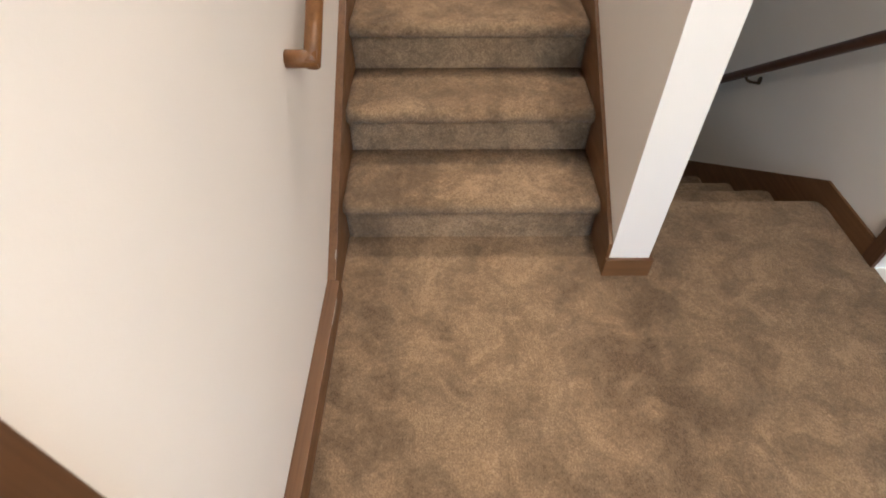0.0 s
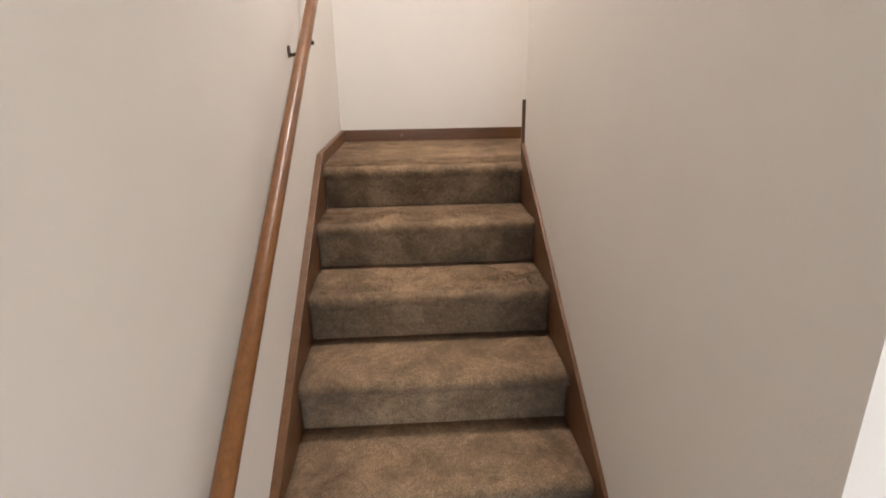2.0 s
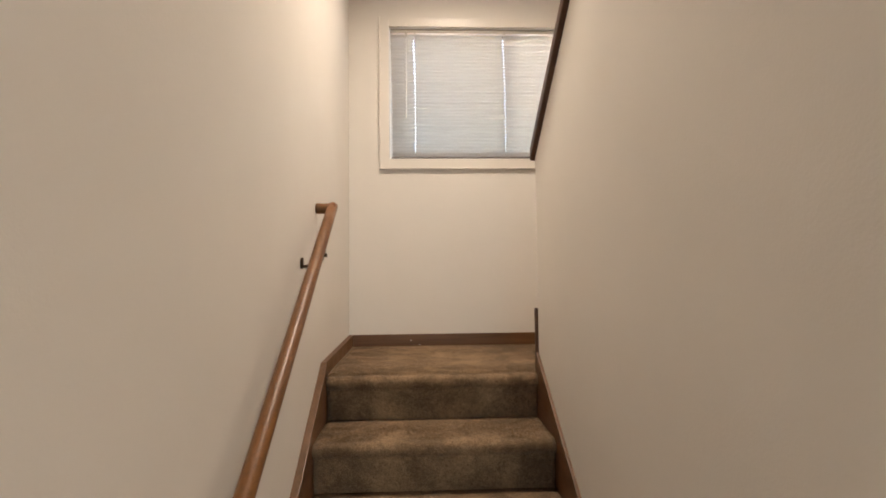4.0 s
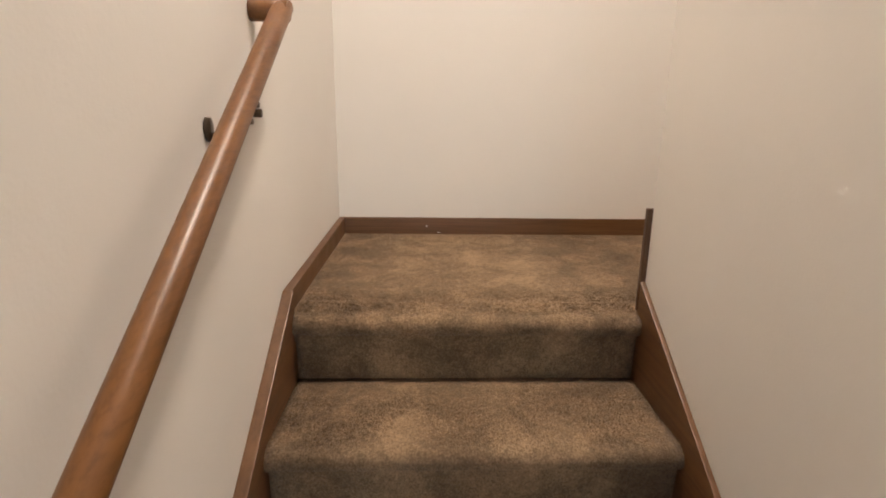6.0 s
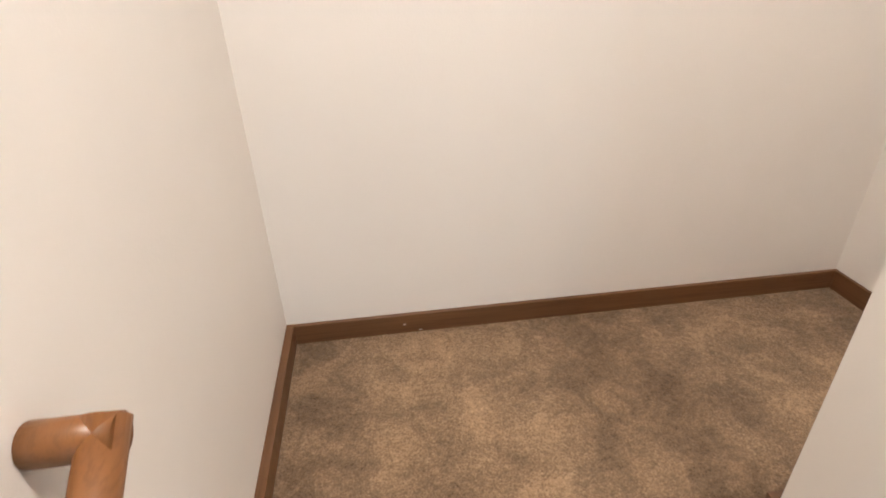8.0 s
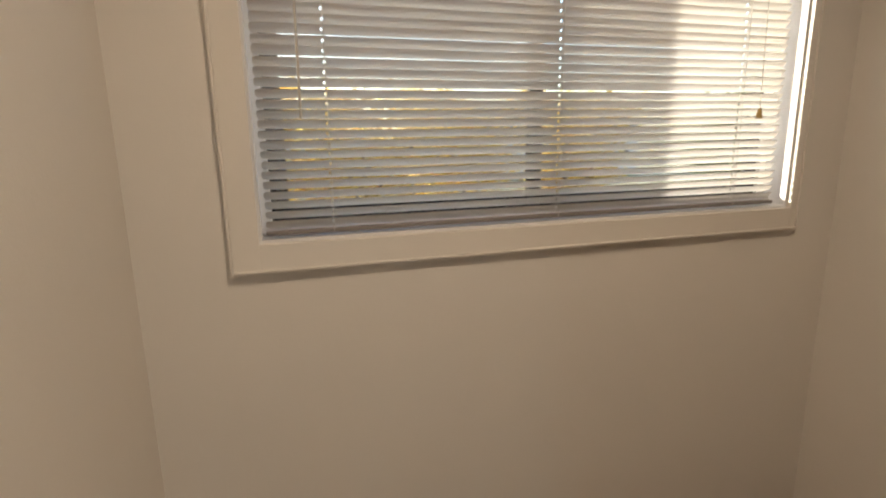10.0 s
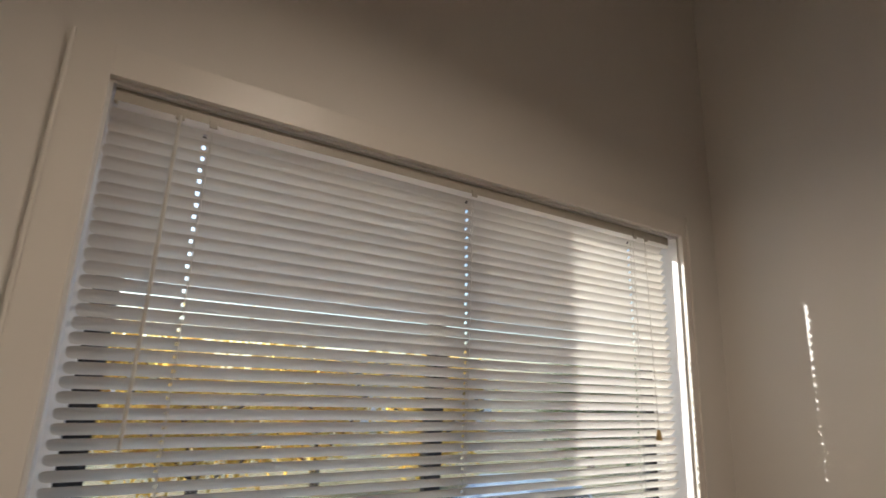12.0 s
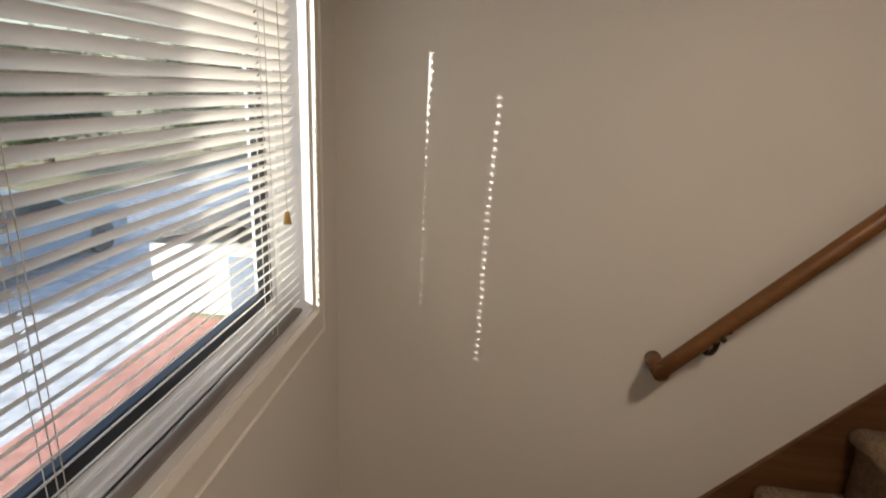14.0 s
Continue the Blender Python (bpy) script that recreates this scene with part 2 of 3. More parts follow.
def wall_with_hole(name, axis, a0, a1, t0, t1, z0, z1, hole, label):
    """A wall along x or y (a0..a1), t0..t1 thick, with one opening (h0, h1, hz0, hz1)."""
    h0, h1, hz0, hz1 = hole
    bm = bmesh.new()
    us, zs = [a0, h0, h1, a1], [z0, hz0, hz1, z1]
    spots = {}

    def vert(i, j, k):
        if (i, j, k) not in spots:
            u, t, z = us[i], (t0, t1)[k], zs[j]
            spots[i, j, k] = bm.verts.new((u, t, z) if axis == "x" else (t, u, z))
        return spots[i, j, k]

    for i in range(3):
        for j in range(3):
            if (i, j) == (1, 1):
                continue
            for k in (0, 1):
                bm.faces.new([vert(i + a, j + b, k) for a, b in ((0, 0), (1, 0), (1, 1), (0, 1))])
    for (i, j), (i2, j2) in (((1, 1), (2, 1)), ((2, 1), (2, 2)), ((2, 2), (1, 2)), ((1, 2), (1, 1))):
        bm.faces.new((vert(i, j, 0), vert(i2, j2, 0), vert(i2, j2, 1), vert(i, j, 1)))
    rim = [((i, 0), (i + 1, 0)) for i in range(3)] + [((i, 3), (i + 1, 3)) for i in range(3)]
    rim += [((0, j), (0, j + 1)) for j in range(3)] + [((3, j), (3, j + 1)) for j in range(3)]
    for (i, j), (i2, j2) in rim:
        bm.faces.new((vert(i, j, 0), vert(i2, j2, 0), vert(i2, j2, 1), vert(i, j, 1)))
    bmesh.ops.recalc_face_normals(bm, faces=bm.faces[:])
    return structure(name, bm, WALL, label, "wall")


DOOR_H = 2.03
WL = -0.020   # face of the left wall
wall_with_hole("wall_left", "y", BACK, D + 0.15, -0.13, WL, LOW, TOP, (-2.08, -1.275, 0.0, DOOR_H), "off-white painted wall beside the carpeted stairs")
wall_with_hole("wall_window", "x", WL, W2, D, D + 0.15, LOW, TOP, (WX0, WX1, WZ0, WZ1), "off-white painted end wall with a wide window")
wall_with_hole("wall_right", "y", BACK, D + 0.15, W2, W2 + 0.12, LOW, TOP, (-0.965, -0.16, 0.0, DOOR_H), "off-white painted wall above the upper stairs")
wall_with_hole("wall_rear", "x", WL, W2, BACK - 0.12, BACK, LOW, TOP, (0.28, 1.62, 0.72, 2.08), "plain off-white wall closing the lower landing")

CAP_Y, CAP_Z, CAP_S = 1.775, 2.295, 0.71
cap_z = lambda y: CAP_Z + (CAP_Y - y) * CAP_S
structure("wall_divider", prism_x([(Y_E, LOW), (Y_E, cap_z(Y_E)), (Y_F, cap_z(Y_F)), (Y_F, LOW)], W, W_B), WALL, "off-white painted half wall between the two flights", "wall")
cap = structure("trim_cap", prism_x([(Y_E + 0.014, cap_z(Y_E + 0.014)), (Y_E + 0.008, cap_z(Y_E + 0.008) + 0.055), (Y_F, cap_z(Y_F) + 0.055), (Y_F, cap_z(Y_F) + 0.002)], W - 0.022, W_B + 0.022, 0.006), RAIL_DARK, "dark-stained sloping wooden cap on the half wall", "trim")

# floors and ceilings
structure("floor", box(WL, W2, BACK, 0.165, -0.25, 0.0), CARPET, "taupe cut-pile carpet on the lower landing", "floor")
structure("floor_landing", prism_x([(Y_L + 0.01, Z_L - 0.22), (Y_L + 0.01, Z_L - 0.012), (Y_L + 0.085, Z_L + 0.001), (Y_L + 0.22, Z_L + 0.004), (D, Z_L + 0.004), (D, Z_L - 0.22)], WL, W2), CARPET, "taupe cut-pile carpet on the landing under the window", "floor")
structure("floor_below", box(W_B, W2, 1.9, D, LOW, -Z_L), CARPET, "taupe carpet at the foot of the descending stairs", "floor")
bm = box(WL, W2, BACK, Y_F, 2.42, 2.66)
add_box(bm, W_B, W2, Y_F, Y_U - 6 * UP_GO, 2.5, 2.66)
structure("floor_upper", bm, CARPET, "taupe carpeted floor at the head of the stairs", "floor")
structure("ceiling_lower", box(0.002, W2 - 0.002, BACK, Y_F, 2.385, 2.416), CEIL, "plain white ceiling over the lower landing", "ceiling")
structure("ceiling", box(-0.12, W2 + 0.12, BACK - 0.12, D + 0.15, TOP, TOP + 0.12), CEIL, "plain white ceiling over the stairwell", "ceiling")


# ---- carpeted steps ----
def step_mesh(x0, x1, rise, go, seed, last=False, wall_side=0.0):
    """One carpeted step: riser, rounded nosing and tread, at its riser's foot, the way up being +y."""
    rnd = random.Random(seed)
    nose, r = 0.032, 0.029
    line = [(0.004, 0.0), (0.002, rise * 0.28), (0.0, rise * 0.55), (-0.004, rise - 2.3 * r)]
    for k in range(7):
        a = -math.pi / 2 + math.pi * k / 6
        line.append((-nose + r - r * math.cos(a), rise - r + r * math.sin(a)))
    n = 5 if not last else 2
    end = go + 0.004 if not last else 0.115
    for k in range(1, n + 1):
        y = -nose + r + (end + nose - r) * k / n
        line.append((y, rise - 0.0015 * math.sin(k)))
    cols = 46
    bm = bmesh.new()
    grid = []
    off = rnd.uniform(0, 50)
    for i in range(cols + 1):
        x = x0 + (x1 - x0) * i / cols
        col = []
        for j, (y, z) in enumerate(line):
            q = Vector((x * 9 + off, y * 9, z * 9))
            d = noise.noise(q) * 0.0045 + noise.noise(q * 4.1) * 0.0025
            edge = min(i, cols - i)
            soft = 0.006 if edge == 0 else 0.0
            lift = 0.0 if j in (0, len(line) - 1) else (0.5 * d if last else d)
            nz = min(1, max(0, (j - 3) / 5))
            col.append(bm.verts.new((x, y - lift * (1 - nz) + soft, z + lift * nz - soft)))
        grid.append(col)
    for a, b in zip(grid, grid[1:]):
        for j in range(len(line) - 1):
            bm.faces.new((a[j], b[j], b[j + 1], a[j + 1]))
    # closed below, so that the step is a solid block
    base = [[bm.verts.new((c[-1].co.x, c[-1].co.y, -0.03)), bm.verts.new((c[0].co.x, c[0].co.y, -0.03))] for c in grid]
    for k, (a, b) in enumerate(zip(grid, grid[1:])):
        bm.faces.new((a[-1], b[-1], base[k + 1][0], base[k][0]))
        bm.faces.new((base[k][0], base[k + 1][0], base[k + 1][1], base[k][1]))
        bm.faces.new((base[k][1], base[k + 1][1], b[0], a[0]))
    bm.faces.new([*grid[0], base[0][0], base[0][1]])
    bm.faces.new([*reversed(grid[-1]), base[-1][1], base[-1][0]])
    bmesh.ops.recalc_face_normals(bm, faces=bm.faces[:])
    return bm


def flight(name, label, x0, x1, y, z, rise, go, count, sign=1):
    """sign 1: up towards +y; -1: up towards -y."""
    top = thing(name, label, "stairs", kind="structure", at=(0, 0, 0))
    for i in range(count):
        ob = part("step", step_mesh(x0, x1, rise, go, i + int(10 * x0), i == count - 1), CARPET, top, smooth=True)
        if sign > 0:
            ob.location = (0, y + i * go, z + i * rise)
        else:
            ob.rotation_euler = (0, 0, math.pi)
            ob.location = (x0 + x1, y - i * go, z + i * rise)
    # rough wooden carriage under the steps
    run, up = count * go, count * rise
    pts = [(0.02, -0.02), (run, up - 0.21), (run, up - 0.34), (0.24, -0.02)] if z > 0.5 else [(0.02, -0.02), (run, up - 0.21), (run, -0.02)]
    bm = prism_x([(y + sign * a, z + b) for a, b in pts], x0 + 0.001, x1 - 0.001)
    part("soffit", bm, WALL, top, "painted underside of the stairs")
    return top


SK, SK_L = 0.014, 0.009
flight("stairs_main", "taupe carpeted stairs with rounded nosings between oak skirting", SK_L, W - SK, 0.0, 0.0, RISE, GO, 7)
flight("stairs_upper", "taupe carpeted stairs climbing from the landing", W_B + SK, W2 - SK, Y_U, Z_L, UP_RISE, UP_GO, 6, -1)
# the descending flight climbs towards -y from the floor below up to the lower landing
flight("stairs_lower", "taupe carpeted stairs going down beside the dividing wall", W_B + SK, W2 - SK, 0.19 + 6 * GO, -Z_L, RISE, GO, 7, -1)


def pile(name, label, patches, per_metre, length):
    """Short leaning carpet fibres on patches of (origin, along, across)."""
    rng = np.random.default_rng(4)
    tri = []
    for o, a, c in patches:
        o, a, c = (np.array(q, float) for q in (o, a, c))
        up = np.cross(a, c)
        area = np.linalg.norm(up)
        up = up / area
        n = int(area * per_metre)
        uv = rng.random((n, 2))
        root = o + uv[:, :1] * a + uv[:, 1:] * c
        lean = rng.normal(0, 0.45, (n, 3)) + up
        lean /= np.linalg.norm(lean, axis=1)[:, None]
        side = np.cross(lean, rng.normal(0, 1, (n, 3)))
        side /= np.linalg.norm(side, axis=1)[:, None]
        tall = length * rng.uniform(0.6, 1.15, (n, 1))
        wide = length * 0.22
        tri.append(np.stack([root - side * wide - up * 0.001, root + side * wide - up * 0.001, root + lean * tall], 1))
    verts = np.concatenate(tri).reshape(-1, 3)
    me = bpy.data.meshes.new(name)
    me.from_pydata(verts.tolist(), [], np.arange(len(verts)).reshape(-1, 3).tolist())
    me.materials.append(CARPET)
    return tagged(new(name, me), label, "carpet pile", kind="stuff")


def tread_patches(i, go):
    """The riser, nosing and tread of step i of the main flight."""
    y, z, w = (i - 1) * GO, (i - 1) * RISE, W - SK - SK_L
    x = (w, 0, 0)
    return [((SK_L, y, z), x, (0, -0.004, RISE - 0.066)), ((SK_L, y - 0.006, z + RISE - 0.058), x, (0, -0.023, 0.016)), ((SK_L, y - 0.031, z + RISE - 0.042), x, (0, -0.001, 0.022)), ((SK_L, y - 0.031, z + RISE - 0.020), x, (0, 0.022, 0.0195)), ((SK_L, y - 0.008, z + RISE), x, (0, go, 0))]


pile("carpet_pile", "short taupe fibres of the carpet on the landing and upper steps", tread_patches(5, GO) + tread_patches(6, GO) + tread_patches(7, 0.10) + [((0.014, Y_L + 0.09, Z_L + 0.002), (W2 - 0.028, 0, 0), (0, D - Y_L - 0.105, 0.002))], 60000, 0.0046)


# ---- skirting boards ----
def skirt(name, x0, x1, outline, label, mat=OAK):
    return structure(name, prism_x(outline, x0, x1, 0.003), mat, label, "skirting board")


H, H_L = 0.082, 0.075
KNEE = 1.768
slope = RISE / GO
foot = KNEE - (Z_L) / slope
skirt("baseboard_stairs_left", WL, SK_L, [(foot + 0.012, -0.0), (foot, H), (KNEE, Z_L + 0.059), (KNEE, Z_L - 0.25), (foot + 0.5, -0.0)], "oak-stained skirting board climbing beside the carpeted steps")
skirt("baseboard_stairs_divider", W - SK, W, [(Y_F, 0.0), (Y_F, H + (Y_F - foot) * slope), (Y_E, Z_L + H + (Y_E - KNEE) * slope), (Y_E, Z_L - 0.25), (Y_F + 0.4, 0.0)], "oak-stained skirting board climbing along the half wall")
skirt("baseboard_landing_left", WL, 0.004, [(KNEE, Z_L), (KNEE, Z_L + 0.059), (D - 0.014, Z_L + H_L), (D - 0.014, Z_L)], "low oak-stained skirting board on the landing")
skirt("baseboard_landing_window", WL, W2, [(D - 0.014, Z_L), (D - 0.014, Z_L + H_L), (D, Z_L + H_L), (D, Z_L)], "low oak-stained skirting board under the window", OAK_X)
us = UP_RISE / UP_GO
UK = 2.057
skirt("baseboard_landing_right", W2 - 0.014, W2, [(UK, Z_L), (UK, Z_L + H_L), (D - 0.014, Z_L + H_L), (D - 0.014, Z_L)], "low oak-stained skirting board on the landing")
skirt("baseboard_stairs_right", W2 - SK, W2, [(UK, Z_L), (UK, Z_L + H), (UK - 2.0, Z_L + H + 2.0 * us), (UK - 2.0, Z_L + 2.0 * us - 0.45), (UK - 0.45, Z_L)], "oak-stained skirting board climbing beside the upper steps")
skirt("baseboard_divider_upper", W_B, W_B + SK, [(Y_E, Z_L), (Y_E, Z_L + 0.282), (Y_E - 1.8, Z_L + 0.282 + 1.8 * us), (Y_E - 1.8, Z_L + 1.8 * us - 0.3), (Y_E - 0.3, Z_L)], "oak-stained skirting board on the half wall's far side")
structure("trim_divider_end", box(W - SK, W_B + SK, Y_E, Y_E + 0.016, Z_L, Z_L + 0.282, 0.003), OAK_Z, "oak-stained board on the end of the half wall", "trim")
structure("trim_divider_foot", box(W - SK, W_B + 0.014, Y_F - 0.014, Y_F, 0.0, H, 0.003), OAK_X, "oak-stained skirting round the foot of the half wall", "trim")
skirt("baseboard_lower_left", WL, 0.022, [(-1.215, 0), (-1.215, H), (foot, H), (foot + 0.012, 0)], "oak-stained skirting board on the lower landing")
skirt("baseboard_lower_divider", W_B, W_B + 0.014, [(Y_F, 0), (Y_F, H), (0.2, H), (0.2 + 1.6, H - 1.6 * slope), (0.2 + 1.6, -0.2 - 1.6 * slope), (0.2, 0)], "oak-stained skirting board going down the half wall")
skirt("baseboard_lower_right", W2 - SK, W2, [(-0.1, 0), (-0.1, H), (0.232, H), (0.232 + 1.75, H - 1.75 * slope), (0.232 + 1.75, -0.25 - 1.75 * slope), (0.165, -0.2), (0.165, 0)], "oak-stained skirting board going down beside the steps")


def scuff(x0, x1, y0, y1, z0, z1, label):
    return tagged(mesh_object("scuff_mark", box(x0, x1, y0, y1, z0, z1), MARK), label, "scuff mark", "scuff marks on the skirting")


scuff(0.352, 0.360, D - 0.0152, D - 0.0142, Z_L + 0.036, Z_L + 0.041, "tiny pale chip in the skirting under the window")
scuff(0.402, 0.414, D - 0.0152, D - 0.0142, Z_L + 0.010, Z_L + 0.013, "tiny pale scratch in the skirting under the window")
scuff(SK_L + 0.0002, SK_L + 0.001, -0.236, -0.205, 0.128, 0.150, "pale chipped paint along the stair skirting")
scuff(0.0222, 0.0230, -0.46, -0.36, 0.076, 0.081, "pale paint line along the lower skirting")


# ---- doors ----
def door_set(name, x_wall, inward, y0, y1, label):
    """A wooden door closed in its opening; the casing stands on the room's side."""
    ob = thing(name, label, "door", kind="structure")
    xa, xb = sorted((x_wall, x_wall + inward * 0.016))
    for ya, yb in ((y0 - 0.06, y0), (y1, y1 + 0.06)):
        part("casing", box(xa, xb, ya, yb, 0, DOOR_H + 0.06, 0.004), OAK_Z, ob)
    part("casing", box(xa, xb, y0, y1, DOOR_H, DOOR_H + 0.06, 0.004), OAK_Z, ob)
    xd = x_wall - inward * 0.07
    part("leaf", box(min(xd, xd + inward * 0.035), max(xd, xd + inward * 0.035), y0 + 0.004, y1 - 0.004, 0.012, DOOR_H - 0.004, 0.002), OAK_Z, ob)
    xk = xd + inward * 0.035
    part("knob", tube([(xk, y1 - 0.07, 0.95), (xk + inward * 0.03, y1 - 0.07, 0.95), (xk + inward * 0.035, y1 - 0.07, 0.95), (xk + inward * 0.06, y1 - 0.07, 0.95)], 0.022), BRONZE, ob, "dark bronze knob", True)
    return ob


door_set("door_1", WL, 1, -2.08, -1.275, "dark-stained wooden door in its casing on the lower landing")
door_set("door_2", W2, -1, -0.965, -0.16, "dark-stained wooden door in its casing near the descending stairs")


# ---- handrails ----
def bracket(ob, wall_x, side, rail_x, y, z, slope_up, drop=0.045):
    """A bronze bracket: rosette on the wall, curved arm, saddle under the rail. side: 1 when the room lies towards +x."""
    rose = tube([(wall_x, y, z - drop), (wall_x + side * 0.004, y, z - drop), (wall_x + side * 0.008, y, z - drop)], 0.013, 18, flat=1.6)
    b = part("bracket", rose, BRONZE, ob, "dark bronze wall bracket", True)
    pts = []
    for k in range(9):
        a = k / 8 * math.pi / 2
        pts.append((wall_x + side * (0.006 + (abs(rail_x - wall_x) - 0.006) * math.sin(a)), y, z - drop - 0.012 + (drop - 0.013) * (1 - math.cos(a))))
    part("arm", tube(pts, 0.0065, 10), BRONZE, b, smooth=True)
    c = Vector((rail_x, y, z - 0.0225))
    d = Vector((0, 1, slope_up)).normalized() * 0.032
    part("saddle", tube([c - d, c + d], 0.011, 8, flat=0.35), BRONZE, b)
    part("stud", tube([c + Vector((side * q, 0.0, 0.006)) for q in (0.016, 0.022, 0.027, 0.029)], 0.0075, 10), BRONZE, b, smooth=True)
    for s in (-0.024, 0.024):
        p = c + Vector((side * 0.017, 0, 0.006)) + Vector((0, 1, slope_up)).normalized() * s
        part("screw", tube([p - Vector((side * 0.004, 0, 0)), p + Vector((side * 0.003, 0, 0))], 0.005, 8), BRONZE, b)


def handrail(name, label, wall_x, side, stand, y0, z0, y1, z1, mat, posts, r=0.022, drop=0.045):
    ob = thing(name, label, "handrail", "handrails of the stairs")
    x = wall_x + side * stand
    pts = [(x, y0, z0)]
    for k in range(1, 16):
        f = k / 16
        pts.append((x, y0 + (y1 - y0) * f, z0 + (z1 - z0) * f))
    pts.append((x, y1, z1))
    d = Vector((0, y1 - y0, z1 - z0)).normalized() * 0.018
    pts[0] = tuple(Vector(pts[0]) - d)
    pts[-1] = tuple(Vector(pts[-1]) + d)
    part("rail", tube(pts, r, 20), mat, ob, smooth=False)
    for y, z in ((y0, z0), (y1, z1)):
        part("wall_return", tube([(wall_x + side * 0.001, y, z), (wall_x + side * stand * 0.5, y, z), (x + side * r * 0.72, y, z)], r, 20), mat, ob)
    for f in posts:
        bracket(ob, wall_x, side, x, y0 + (y1 - y0) * f, z0 + (z1 - z0) * f, (z1 - z0) / (y1 - y0), drop)
    for c in ob.children:
        if c.name.startswith(("rail", "wall_return")):
            for p in c.data.polygons:
                p.use_smooth = len(p.vertices) == 4
    return ob


handrail("handrail", "round medium-brown wooden handrail on bronze brackets", WL, 1, 0.066, -0.178, 0.806, 1.665, 2.056, RAIL, (0.123, 0.846))
handrail("handrail", "round brown wooden handrail rising above the upper stairs", W2, -1, 0.075, 1.80, 2.357, 0.1, 4.12, RAIL, (0.076, 0.5, 0.92), drop=0.085)
handrail("handrail", "dark-stained wooden handrail above the descending stairs", W2, -1, 0.075, 0.06, 0.81, 1.85, -0.48, RAIL_DARK, (0.08, 0.5, 0.92))


# ---- window ----
win = thing("window_1", "wide sliding window with white casing and dark sashes", "window", kind="structure")
for a, b, c, d in ((WX0 - CASE, WX0, WZ0 - CASE, WZ1 + CASE), (WX1, WX1 + CASE_R, WZ0 - CASE, WZ1 + CASE), (WX0, WX1, WZ0 - CASE, WZ0), (WX0, WX1, WZ1, WZ1 + CASE)):
    part("casing", box(a, b, D - 0.016, D, c, d, 0.0012), TRIM_WHITE, win, "white painted casing")
edge = 0.006
for a, b, c, d in ((WX0 - CASE - edge, WX0 - CASE, WZ0 - CASE - edge, WZ1 + CASE + edge), (WX1 + CASE_R, WX1 + CASE_R + edge, WZ0 - CASE - edge, WZ1 + CASE + edge), (WX0 - CASE, WX1 + CASE_R, WZ0 - CASE - edge, WZ0 - CASE)):
    part("back_band", box(a, b, D - 0.022, D, c, d, 0.002), TRIM_WHITE, win)
for a, b, c, d in ((WX0, WX0 + 0.006, WZ0, WZ1), (WX1 - 0.006, WX1, WZ0, WZ1), (WX0 + 0.006, WX1 - 0.006, WZ0, WZ0 + 0.006), (WX0 + 0.006, WX1 - 0.006, WZ1 - 0.006, WZ1)):
    part("jamb", box(a, b, D, D + 0.08, c, d), VINYL, win, "white window reveal")
yf0, yf1 = D + 0.08, D + 0.135
for a, b, c, d in ((WX0, WX0 + 0.03, WZ0, WZ1), (WX1 - 0.03, WX1, WZ0, WZ1), (WX0 + 0.03, WX1 - 0.03, WZ0, WZ0 + 0.03), (WX0 + 0.03, WX1 - 0.03, WZ1 - 0.012, WZ1)):
    part("window_frame", box(a, b, yf0, yf1, c, d, 0.003), VINYL, win, "white outer frame")
for k, (x0, x1, yy) in enumerate(((WX0 + 0.03, 0.965, D + 0.112), (0.915, WX1 - 0.03, D + 0.092))):
    sash = part("sash", box(x0, x0 + 0.04, yy, yy + 0.018, WZ0 + 0.03, WZ1 - 0.012, 0.002), FRAME_DARK, win, "dark sliding sash")
    part("stile", box(x1 - 0.04, x1, yy, yy + 0.018, WZ0 + 0.03, WZ1 - 0.012, 0.002), FRAME_DARK, sash)
    part("rail", box(x0 + 0.04, x1 - 0.04, yy, yy + 0.018, WZ0 + 0.03, WZ0 + 0.068, 0.002), FRAME_DARK, sash)
    part("rail", box(x0 + 0.04, x1 - 0.04, yy, yy + 0.018, WZ1 - 0.022, WZ1 - 0.012, 0.002), FRAME_DARK, sash)
    pane = part("pane", box(x0 + 0.04, x1 - 0.04, yy + 0.007, yy + 0.010, WZ0 + 0.068, WZ1 - 0.022), GLASS, sash, "clear glass pane")
    pane.visible_shadow = False
part("latch", box(0.925, 0.955, D + 0.078, D + 0.092, 2.88, 2.94, 0.003), FRAME_DARK, win, "dark sash latch")
for zz in (WZ0 + 0.0085, WZ0 + 0.0205):
    part("track", box(WX0 + 0.006, WX1 - 0.006, D + 0.055, D + 0.060, WZ0 + 0.006, zz + 0.004), VINYL, win)


# unseen window, added as the opening for the rear fill light
fill_win = thing("fill_window", "unseen white-framed window added in the rear wall for fill light", "window", kind="structure")
for a, c, d, e in ((0.28, 0.33, 0.72, 2.08), (1.57, 1.62, 0.72, 2.08), (0.33, 1.57, 0.72, 0.77), (0.33, 1.57, 2.03, 2.08)):
    part("window_frame", box(a, c, BACK - 0.10, BACK - 0.03, d, e, 0.003), VINYL, fill_win)
p2 = part("pane", box(0.33, 1.57, BACK - 0.065, BACK - 0.06, 0.77, 2.03), GLASS, fill_win, "clear glass pane")
p2.visible_shadow = False


